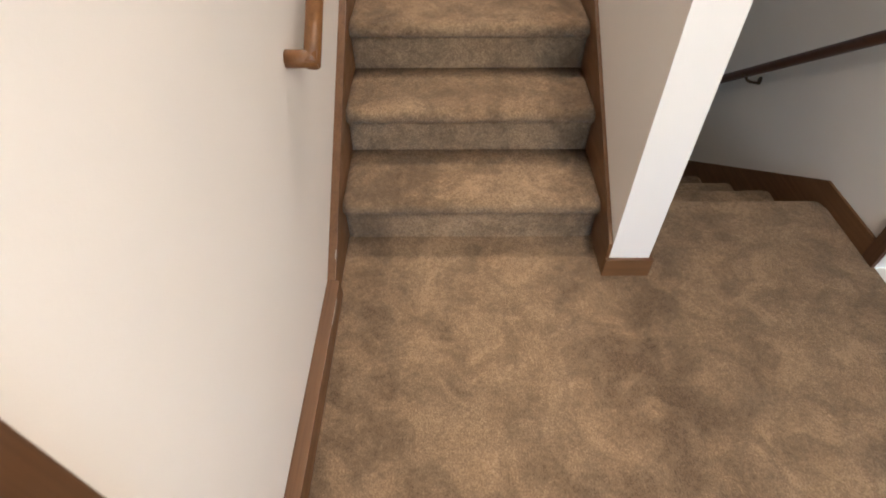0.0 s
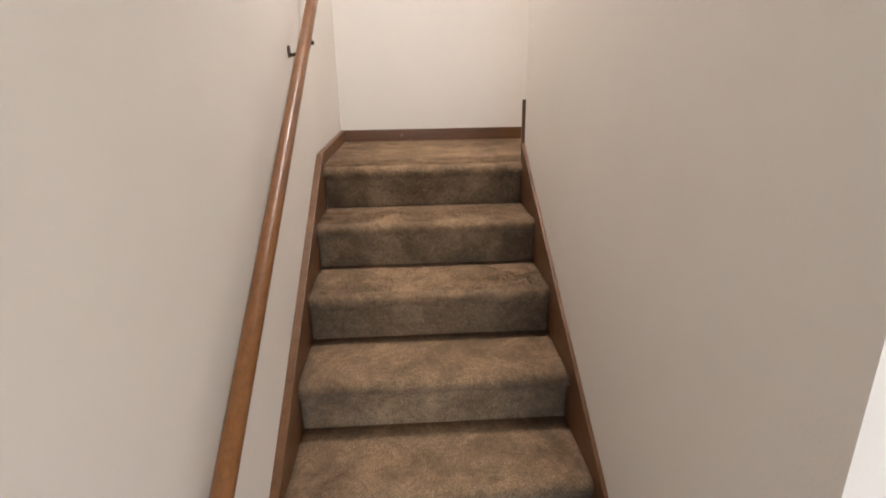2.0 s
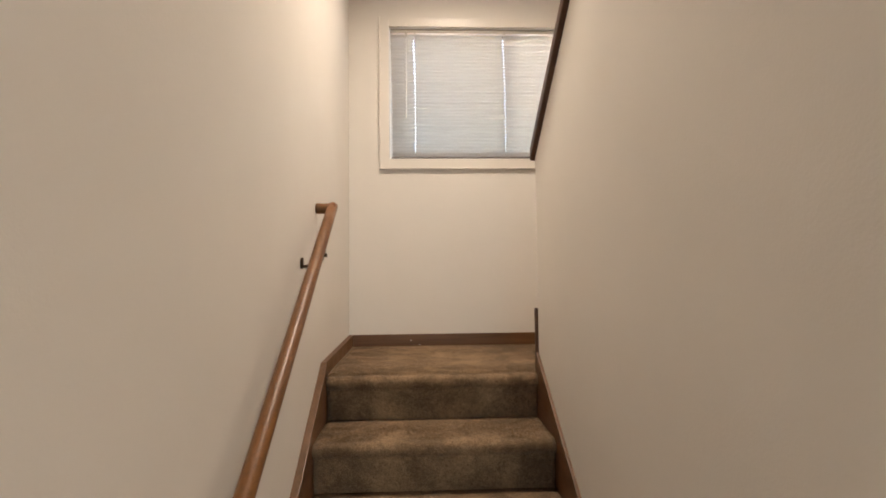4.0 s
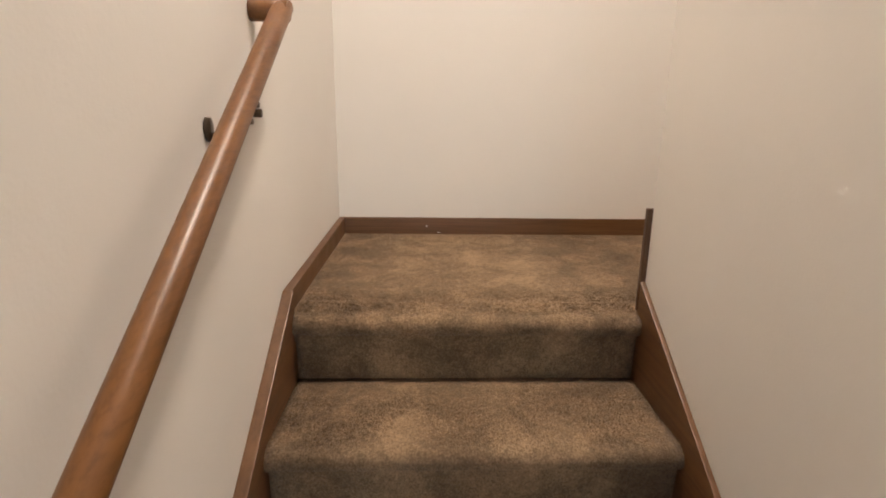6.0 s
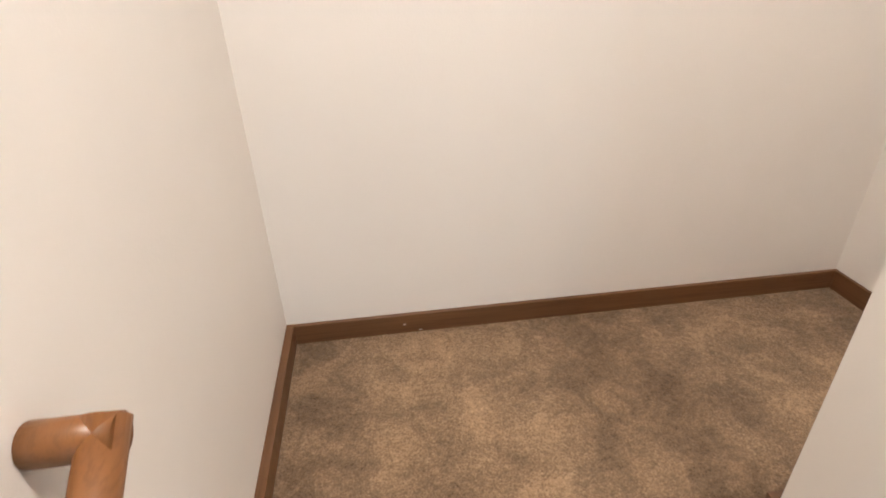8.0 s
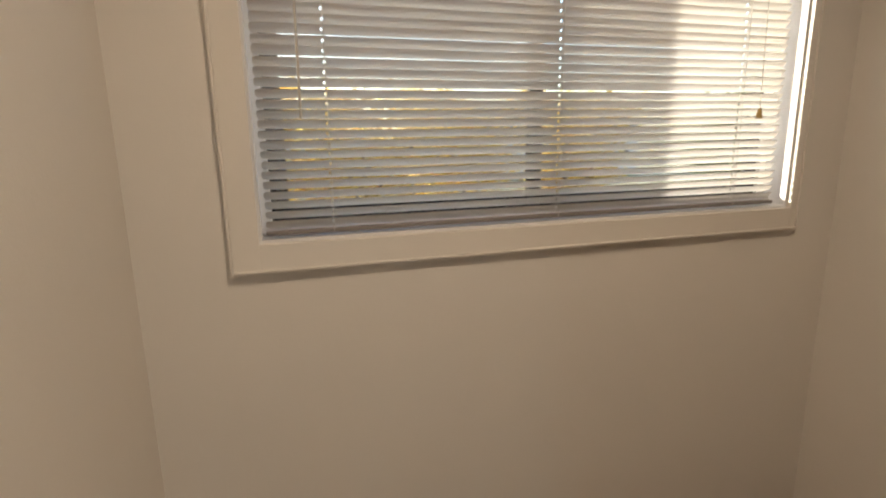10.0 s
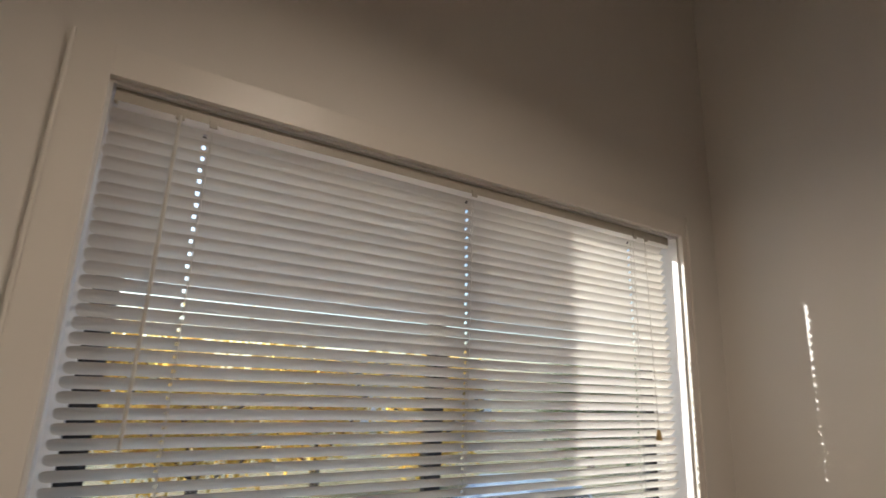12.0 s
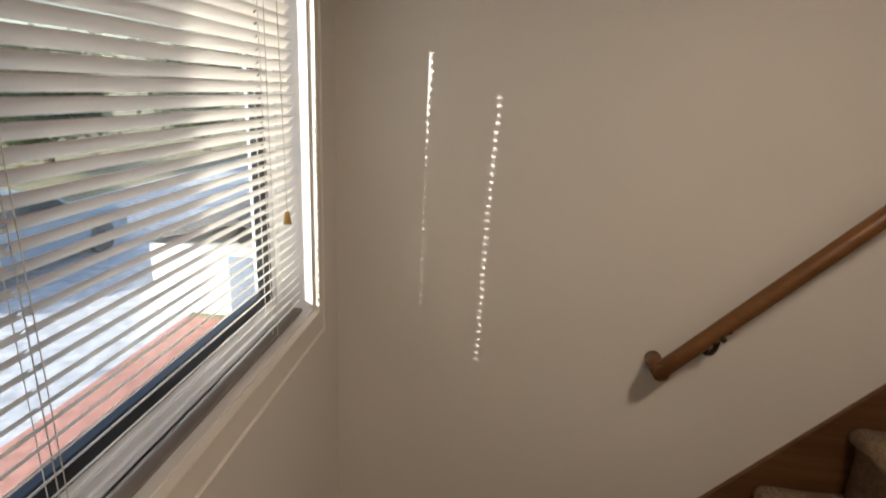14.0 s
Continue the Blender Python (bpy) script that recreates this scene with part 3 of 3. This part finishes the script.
# ---- blind ----
BX0, BX1, BY = 0.246, 1.681, D + 0.026
LADDERS = (0.394, 0.966, 1.530)
PITCH, HALF, TILT = 0.0217, 0.0127, radians(47.6)
blind = thing("venetian_blind", "closed cream metal venetian blind with thin slats, hung in the window", "blind", at=(0, 0, 0))
part("headrail", box(BX0 - 0.006, BX1 + 0.006, BY - 0.015, BY - 0.001, WZ1 - 0.031, WZ1 - 0.0065, 0.002), HEAD, blind, "enamelled headrail, its backlit shade put into the colour")
# not a blind part: stands in for the headrail's bright, sky-lit underside
part("lit_underside", box(BX0, BX1, BY - 0.0172, BY - 0.0160, WZ1 - 0.044, WZ1 - 0.0305), STRIP, blind, "added translucent strip standing in for the headrail's sky-lit underside")
part("bottom_rail", box(BX0, BX1, BY - 0.011, BY + 0.011, WZ0 + 0.012, WZ0 + 0.022, 0.003), BOTTOM, blind, "dark bottom rail")


def slat_mesh():
    """A crowned slat with a slot for the cord at each ladder; the room's edge is the high one."""
    bm = bmesh.new()
    xs = [BX0]
    for l in LADDERS:
        xs += [l - 0.0032, l + 0.0032]
    xs.append(BX1)
    full = [xs[0]]
    for a, b in zip(xs, xs[1:]):
        n = max(1, int((b - a) / 0.08))
        full += [a + (b - a) * k / n for k in range(1, n + 1)]
    us = [-1, -0.66, -0.30, 0.30, 0.66, 1]
    full = sorted(full + [BX0 + 0.0015, BX0 + 0.004, BX0 + 0.009, BX1 - 0.009, BX1 - 0.004, BX1 - 0.0015])
    rows = []
    for x in full:
        row = []
        e = min(x - BX0, BX1 - x)
        ends = 1.0 if e > 0.0085 else 0.28 + 0.72 * math.sqrt(max(0.0, 1 - (1 - e / 0.009) ** 2))
        for u0 in us:
            u = u0 * ends
            crown = 0.0020 * (1 - u * u)
            y, z = u * HALF, crown
            row.append(bm.verts.new((x, y * math.cos(TILT) + z * math.sin(TILT), -y * math.sin(TILT) + z * math.cos(TILT))))
        rows.append(row)
    for i, (a, b) in enumerate(zip(rows, rows[1:])):
        mid = (full[i] + full[i + 1]) / 2
        slot = any(abs(mid - l) < 0.003 for l in LADDERS)
        for k in range(len(us) - 1):
            if slot and k == 2:
                continue
            bm.faces.new((a[k], b[k], b[k + 1], a[k + 1]))
    me = bpy.data.meshes.new("slat")
    bm.to_mesh(me)
    bm.free()
    me.materials.append(SLAT)
    for p in me.polygons:
        p.use_smooth = True
    return me


slat_data = slat_mesh()
z = WZ0 + 0.036
rnd = random.Random(5)
while z < WZ1 - 0.046:
    s = new("slat", slat_data)
    s.parent = blind
    s.location = (rnd.uniform(-0.0012, 0.0012) - 0.011 * max(0.0, (z - 2.95) / 0.38), BY + rnd.uniform(-0.0006, 0.0006), z + rnd.uniform(-0.0007, 0.0007))
    s.rotation_euler = (rnd.uniform(-0.004, 0.004), rnd.uniform(-0.0007, 0.0007), 0)
    z += PITCH
for l in LADDERS:
    for dy in (-0.0125, 0.0125):
        part("ladder_cord", tube([(l, BY + dy, WZ0 + 0.014), (l, BY + dy, WZ1 - 0.034)], 0.0007, 6), CORD, blind)
    part("lift_cord", tube([(l + 0.002, BY, WZ0 + 0.018), (l + 0.002, BY, WZ1 - 0.034)], 0.0008, 6), CORD, blind)
wand = part("tilt_wand", tube([(0.340, BY - 0.020, WZ1 - 0.030), (0.339, BY - 0.021, 2.99), (0.337, BY - 0.020, 2.76)], 0.0035, 6), CORD, blind, "clear plastic tilt wand")
pull = part("pull_cord", tube([(1.572, BY - 0.018, WZ1 - 0.034), (1.577, BY - 0.020, 3.04), (1.584, BY - 0.021, 2.778)], 0.0009, 6), CORD, blind)
bm = bmesh.new()
bmesh.ops.create_cone(bm, cap_ends=True, segments=14, radius1=0.009, radius2=0.0045, depth=0.026)
bmesh.ops.translate(bm, vec=(1.584, BY - 0.021, 2.765), verts=bm.verts)
part("tassel", bm, TASSEL, pull, "amber plastic tassel", True)
for l in (*LADDERS, 1.578, 0.340):
    part("cord_guide", box(l - 0.007, l + 0.007, BY - 0.019, BY - 0.015, WZ1 - 0.037, WZ1 - 0.022, 0.001), HEAD, blind)


# ---- ceiling lamps ----
def fill_ceiling_lamp(x, y, z, label):
    ob = thing("fill_ceiling_lamp", label, "lamp", at=(x, y, z))
    bm = bmesh.new()
    bmesh.ops.create_cone(bm, cap_ends=True, segments=32, radius1=0.18, radius2=0.19, depth=0.03)
    bmesh.ops.translate(bm, vec=(0, 0, -0.015), verts=bm.verts)
    part("rim", bm, LAMP_METAL, ob, smooth=False)
    bm = bmesh.new()
    bmesh.ops.create_uvsphere(bm, u_segments=24, v_segments=12, radius=0.165)
    bmesh.ops.scale(bm, vec=(1, 1, 0.28), verts=bm.verts)
    bmesh.ops.delete(bm, geom=[v for v in bm.verts if v.co.z > 0.005], context="VERTS")
    bmesh.ops.translate(bm, vec=(0, 0, -0.03), verts=bm.verts)
    part("shade", bm, GLOW, ob, "frosted glass bowl", True)
    return ob


# unseen fixture added around the lower landing's fill lamp
fill_ceiling_lamp(1.30, -1.65, 2.385, "unseen frosted glass ceiling lamp added to light the lower landing")


def pendant_lamp(x, y, z, label):
    """A shaded lamp hung on a cord from the ceiling; z is the rim of the shade."""
    ob = thing("pendant_lamp", label, "lamp", at=(x, y, TOP))
    up = z - TOP
    part("canopy", tube([(0, 0, 0), (0, 0, -0.008), (0, 0, -0.022)], 0.055, 24), LAMP_METAL, ob)
    part("cord", tube([(0, 0, -0.02), (0, 0, up + 0.17)], 0.003, 8), CORD, ob)
    part("socket", tube([(0, 0, up + 0.12), (0, 0, up + 0.18)], 0.02, 16), BRONZE, ob)
    bm = bmesh.new()
    rings = []
    for rad, h in ((0.028, 0.16), (0.06, 0.15), (0.11, 0.11), (0.15, 0.05), (0.165, 0.0), (0.160, 0.0), (0.145, 0.048), (0.105, 0.105), (0.056, 0.144), (0.028, 0.154)):
        rings.append([bm.verts.new((rad * math.cos(k * math.pi / 16), rad * math.sin(k * math.pi / 16), up + h)) for k in range(32)])
    for p, q in zip(rings, rings[1:]):
        for k in range(32):
            bm.faces.new((p[k], p[(k + 1) % 32], q[(k + 1) % 32], q[k]))
    bmesh.ops.recalc_face_normals(bm, faces=bm.faces[:])
    part("shade", bm, VINYL, ob, "white enamelled metal shade", True)
    bm = bmesh.new()
    bmesh.ops.create_uvsphere(bm, u_segments=16, v_segments=10, radius=0.03)
    bmesh.ops.translate(bm, vec=(0, 0, up + 0.09), verts=bm.verts)
    part("bulb", bm, GLOW, ob, "warm glowing bulb", True)
    return ob


pendant_lamp(0.70, 1.52, 3.925, "white metal pendant lamp hung over the stair landing")


# ---- outside the window ----
def ground_material():
    m, t, b = material("outdoor_ground")
    v = coords(t)
    n = noise_tex(t, v, 0.6, 6)
    f = noise_tex(t, v, 14, 5)
    t.links.new(mix(t, 0.5, ramp(t, n, ((0.35, (0.16, 0.16, 0.08)), (0.65, (0.30, 0.25, 0.16)))), ramp(t, f, ((0.3, (0.06, 0.07, 0.03)), (0.7, (0.26, 0.21, 0.10))))), b.inputs["Base Color"])
    b.inputs["Roughness"].default_value = 0.95
    return m


GROUND = ground_material()
BRICK = plain("red_paver", (0.42, 0.20, 0.15), 0.9, 0, 0.3, 9)
ASPHALT = plain("driveway_concrete", (0.46, 0.46, 0.47), 0.9, 0, 0.3, 6)
SIDING = plain("white_siding", (0.74, 0.73, 0.70), 0.6, 0, 0.06, 3)
BARK = plain("bark", (0.10, 0.075, 0.055), 0.95, 0, 0.4, 14)
BLUE = plain("blue_tarpaulin", (0.03, 0.10, 0.42), 0.45, 0, 0.25, 5)
GREY = plain("blue_grey_paint", (0.22, 0.27, 0.33), 0.3, 0.2, 0.1, 5)
ROOF = plain("roof_shingle", (0.09, 0.085, 0.08), 0.9, 0, 0.3, 8)
DARK_GLASS = plain("far_window_glass", (0.03, 0.04, 0.05), 0.1)


def leaf_material(name, a, b_):
    m, t, b = material(name)
    g = t.nodes.new("ShaderNodeNewGeometry")
    t.links.new(ramp(t, g.outputs["Random Per Island"], ((0.0, a), (1.0, b_))), b.inputs["Base Color"])
    b.inputs["Roughness"].default_value = 0.7
    tr = node(t, "ShaderNodeBsdfTranslucent")
    t.links.new(ramp(t, g.outputs["Random Per Island"], ((0.0, a), (1.0, b_))), tr.inputs["Color"])
    mx = node(t, "ShaderNodeMixShader", Fac=0.72)
    t.links.new(b.outputs[0], mx.inputs[1])
    t.links.new(tr.outputs[0], mx.inputs[2])
    t.links.new(mx.outputs[0], t.nodes["Material Output"].inputs["Surface"])
    return m


YELLOW = leaf_material("autumn_leaf", (0.55, 0.34, 0.05), (0.80, 0.62, 0.16))
GREEN = leaf_material("green_leaf", (0.04, 0.08, 0.025), (0.12, 0.17, 0.05))
G = -0.35
structure("ground", box(-400, 400, 2.86, 600, G - 0.5, G), GROUND, "patchy autumn ground outside the window", "ground")
structure("pavement", box(-3.0, 7.2, 2.9, 6.6, G, G + 0.03), BRICK, "reddish paved strip beside the house", "pavement")
structure("road", box(-30, 40, 6.62, 13.5, G, G + 0.012), ASPHALT, "pale grey concrete driveway beyond the paving", "road")


def tree(x, y, height, spread, seed, leaf, label, count):
    rnd = random.Random(seed)
    ob = thing("tree", label, "tree", "trees beyond the driveway")
    lean = rnd.uniform(-0.2, 0.2)
    pts = [(x + lean * k / 6 * 0.6 + rnd.uniform(-0.05, 0.05), y + rnd.uniform(-0.05, 0.05), G + height * 0.62 * k / 6) for k in range(7)]
    bm = tube(pts, 0.17, 9)
    for v in bm.verts:
        f = 1 - 0.65 * (v.co.z - G) / (height * 0.62)
        c = Vector((x, y, v.co.z))
        v.co = c + (v.co - c) * f
    trunk = part("trunk", bm, BARK, ob)
    tips = []
    for k in range(13):
        a, h = rnd.uniform(0, 6.28), rnd.uniform(0.08, 0.62) * height
        s = Vector((x + lean * 0.4, y, G + h))
        d = Vector((math.cos(a), math.sin(a), rnd.uniform(0.4, 1.2))).normalized()
        l = spread * rnd.uniform(0.6, 1.0)
        e = s + d * l
        m_ = s + d * l * 0.5 + Vector((0, 0, -0.08 * l))
        part("limb", tube([s, m_, e], 0.035, 6), BARK, trunk)
        tips += [m_, e, s + d * l * 0.75]
    verts, faces = [], []
    for k in range(count):
        c = rnd.choice(tips) + Vector((rnd.gauss(0, 0.33), rnd.gauss(0, 0.33), rnd.gauss(0, 0.28))) * spread * 0.55
        u = Vector((rnd.gauss(0, 1), rnd.gauss(0, 1), rnd.gauss(0, 1))).normalized()
        w = u.orthogonal().normalized()
        l = rnd.uniform(0.09, 0.20)
        n = len(verts)
        verts += [c - u * l, c + w * l * 0.5, c + u * l, c - w * l * 0.5]
        faces.append((n, n + 1, n + 2, n + 3))
    me = bpy.data.meshes.new("crown")
    me.from_pydata([tuple(v) for v in verts], [], faces)
    me.materials.append(leaf)
    crown = new("crown", me)
    crown.parent = ob
    return ob


for k, (x, y, tall) in enumerate(((-8.2, 18.5, 5.2), (-4.6, 17.2, 4.8), (-1.0, 18.0, 5.3), (2.6, 17.0, 4.7), (6.2, 18.2, 5.2), (9.6, 17.6, 4.9))):
    tree(x, y, tall, 2.5, 3 + k, YELLOW, "tree with yellow autumn leaves beyond the driveway", 2800)
tree(17.5, 17.8, 6.0, 2.6, 18, GREEN, "leafy green tree beside the driveway", 5200)
tree(24.5, 16.0, 6.5, 2.8, 19, GREEN, "leafy green tree beside the driveway", 5200)

# unseen wall, added to keep the sun off part of the window
structure("sun_blocker", box(-4.6, -0.40, D + 0.15, 4.70, G, 4.55), SIDING, "unseen white wall added outside to shade part of the window", "wall")

# low white shed wall in the sun
shed = thing("garden_shed", "low white sunlit shed with a dark roof beside the paving", "shed")
part("wall", box(7.4, 10.4, 4.4, 7.2, G, G + 1.05, 0.01), SIDING, shed)
part("roof", prism_x([(4.25, G + 1.05), (5.8, G + 1.45), (7.35, G + 1.05), (7.35, G + 1.11), (5.8, G + 1.52), (4.25, G + 1.11)], 7.3, 10.5), ROOF, shed)
part("door", box(7.37, 7.40, 5.2, 6.0, G + 0.02, G + 0.95, 0.005), GREY, shed, "blue-grey plank door")

# tarpaulin-covered pile and a parked car
bm = bmesh.new()
bmesh.ops.create_icosphere(bm, subdivisions=4, radius=1.0)
for v in bm.verts:
    v.co = Vector((v.co.x * 1.7, v.co.y * 0.8, max(v.co.z, 0) * 0.62)) * (1 + 0.10 * noise.noise(v.co * 2.6))
    v.co += Vector((2.9, 9.6, G))
tagged(mesh_object("tarpaulin", bm, BLUE, True), "crumpled bright blue tarpaulin over a low pile", "tarpaulin")


def car(x, y):
    ob = thing("car", "blue-grey parked car on the pale driveway", "car", at=(0, 0, 0))
    prof = [(-2.1, 0.35), (-2.12, 0.72), (-1.75, 0.86), (-0.95, 0.92), (-0.35, 1.36), (0.95, 1.40), (1.6, 0.98), (2.05, 0.90), (2.12, 0.40), (1.9, 0.28), (-1.9, 0.28)]
    bm = prism_x([(a, b) for a, b in prof], -0.85, 0.85, 0.05)
    bmesh.ops.transform(bm, matrix=pose(x, y, G, 0, 0, 90), verts=bm.verts)
    part("body", bm, GREY, ob)
    for s in (-1, 1):
        bm = prism_x([(-0.82, 0.95), (-0.32, 1.30), (0.90, 1.33), (1.35, 0.98)], -0.856, -0.852) if s < 0 else prism_x([(-0.82, 0.95), (-0.32, 1.30), (0.90, 1.33), (1.35, 0.98)], 0.852, 0.856)
        bmesh.ops.transform(bm, matrix=pose(x, y, G, 0, 0, 90), verts=bm.verts)
        part("side_window", bm, DARK_GLASS, ob)
    for a in (-1.35, 1.35):
        for s in (-0.84, 0.84):
            c = pose(x, y, G, 0, 0, 90) @ Vector((s, a, 0.33))
            q = pose(0, 0, 0, 0, 0, 90) @ Vector((0.1 if s > 0 else -0.1, 0, 0))
            part("wheel", tube([c - q, c + q * 0.15], 0.32, 20), ROOF, ob)


car(8.3, 10.6)


def house(x0, x1, y0, y1, h, label):
    ob = thing("house", label, "house", at=(0, 0, 0))
    part("wall", box(x0, x1, y0, y1, G, G + h), SIDING, ob)
    ym = (y0 + y1) / 2
    part("roof", prism_x([(y0 - 0.4, G + h), (ym, G + h + 2.0), (y1 + 0.4, G + h), (y1 + 0.4, G + h + 0.15), (ym, G + h + 2.18), (y0 - 0.4, G + h + 0.15)], x0 - 0.4, x1 + 0.4), ROOF, ob)
    n = int((x1 - x0) / 2.4)
    for k in range(n):
        xc = x0 + (k + 0.5) * (x1 - x0) / n
        w_ = part("window", box(xc - 0.55, xc + 0.55, y0 - 0.05, y0, G + 1.0, G + 2.2), VINYL, ob)
        part("pane", box(xc - 0.47, xc + 0.47, y0 - 0.06, y0 - 0.05, G + 1.08, G + 2.12), DARK_GLASS, w_)


house(-16, 3.5, 38, 46, 2.9, "far single-storey house with pale siding and dark roof")
house(12, 27, 37, 45, 2.9, "far pale house behind the green trees")
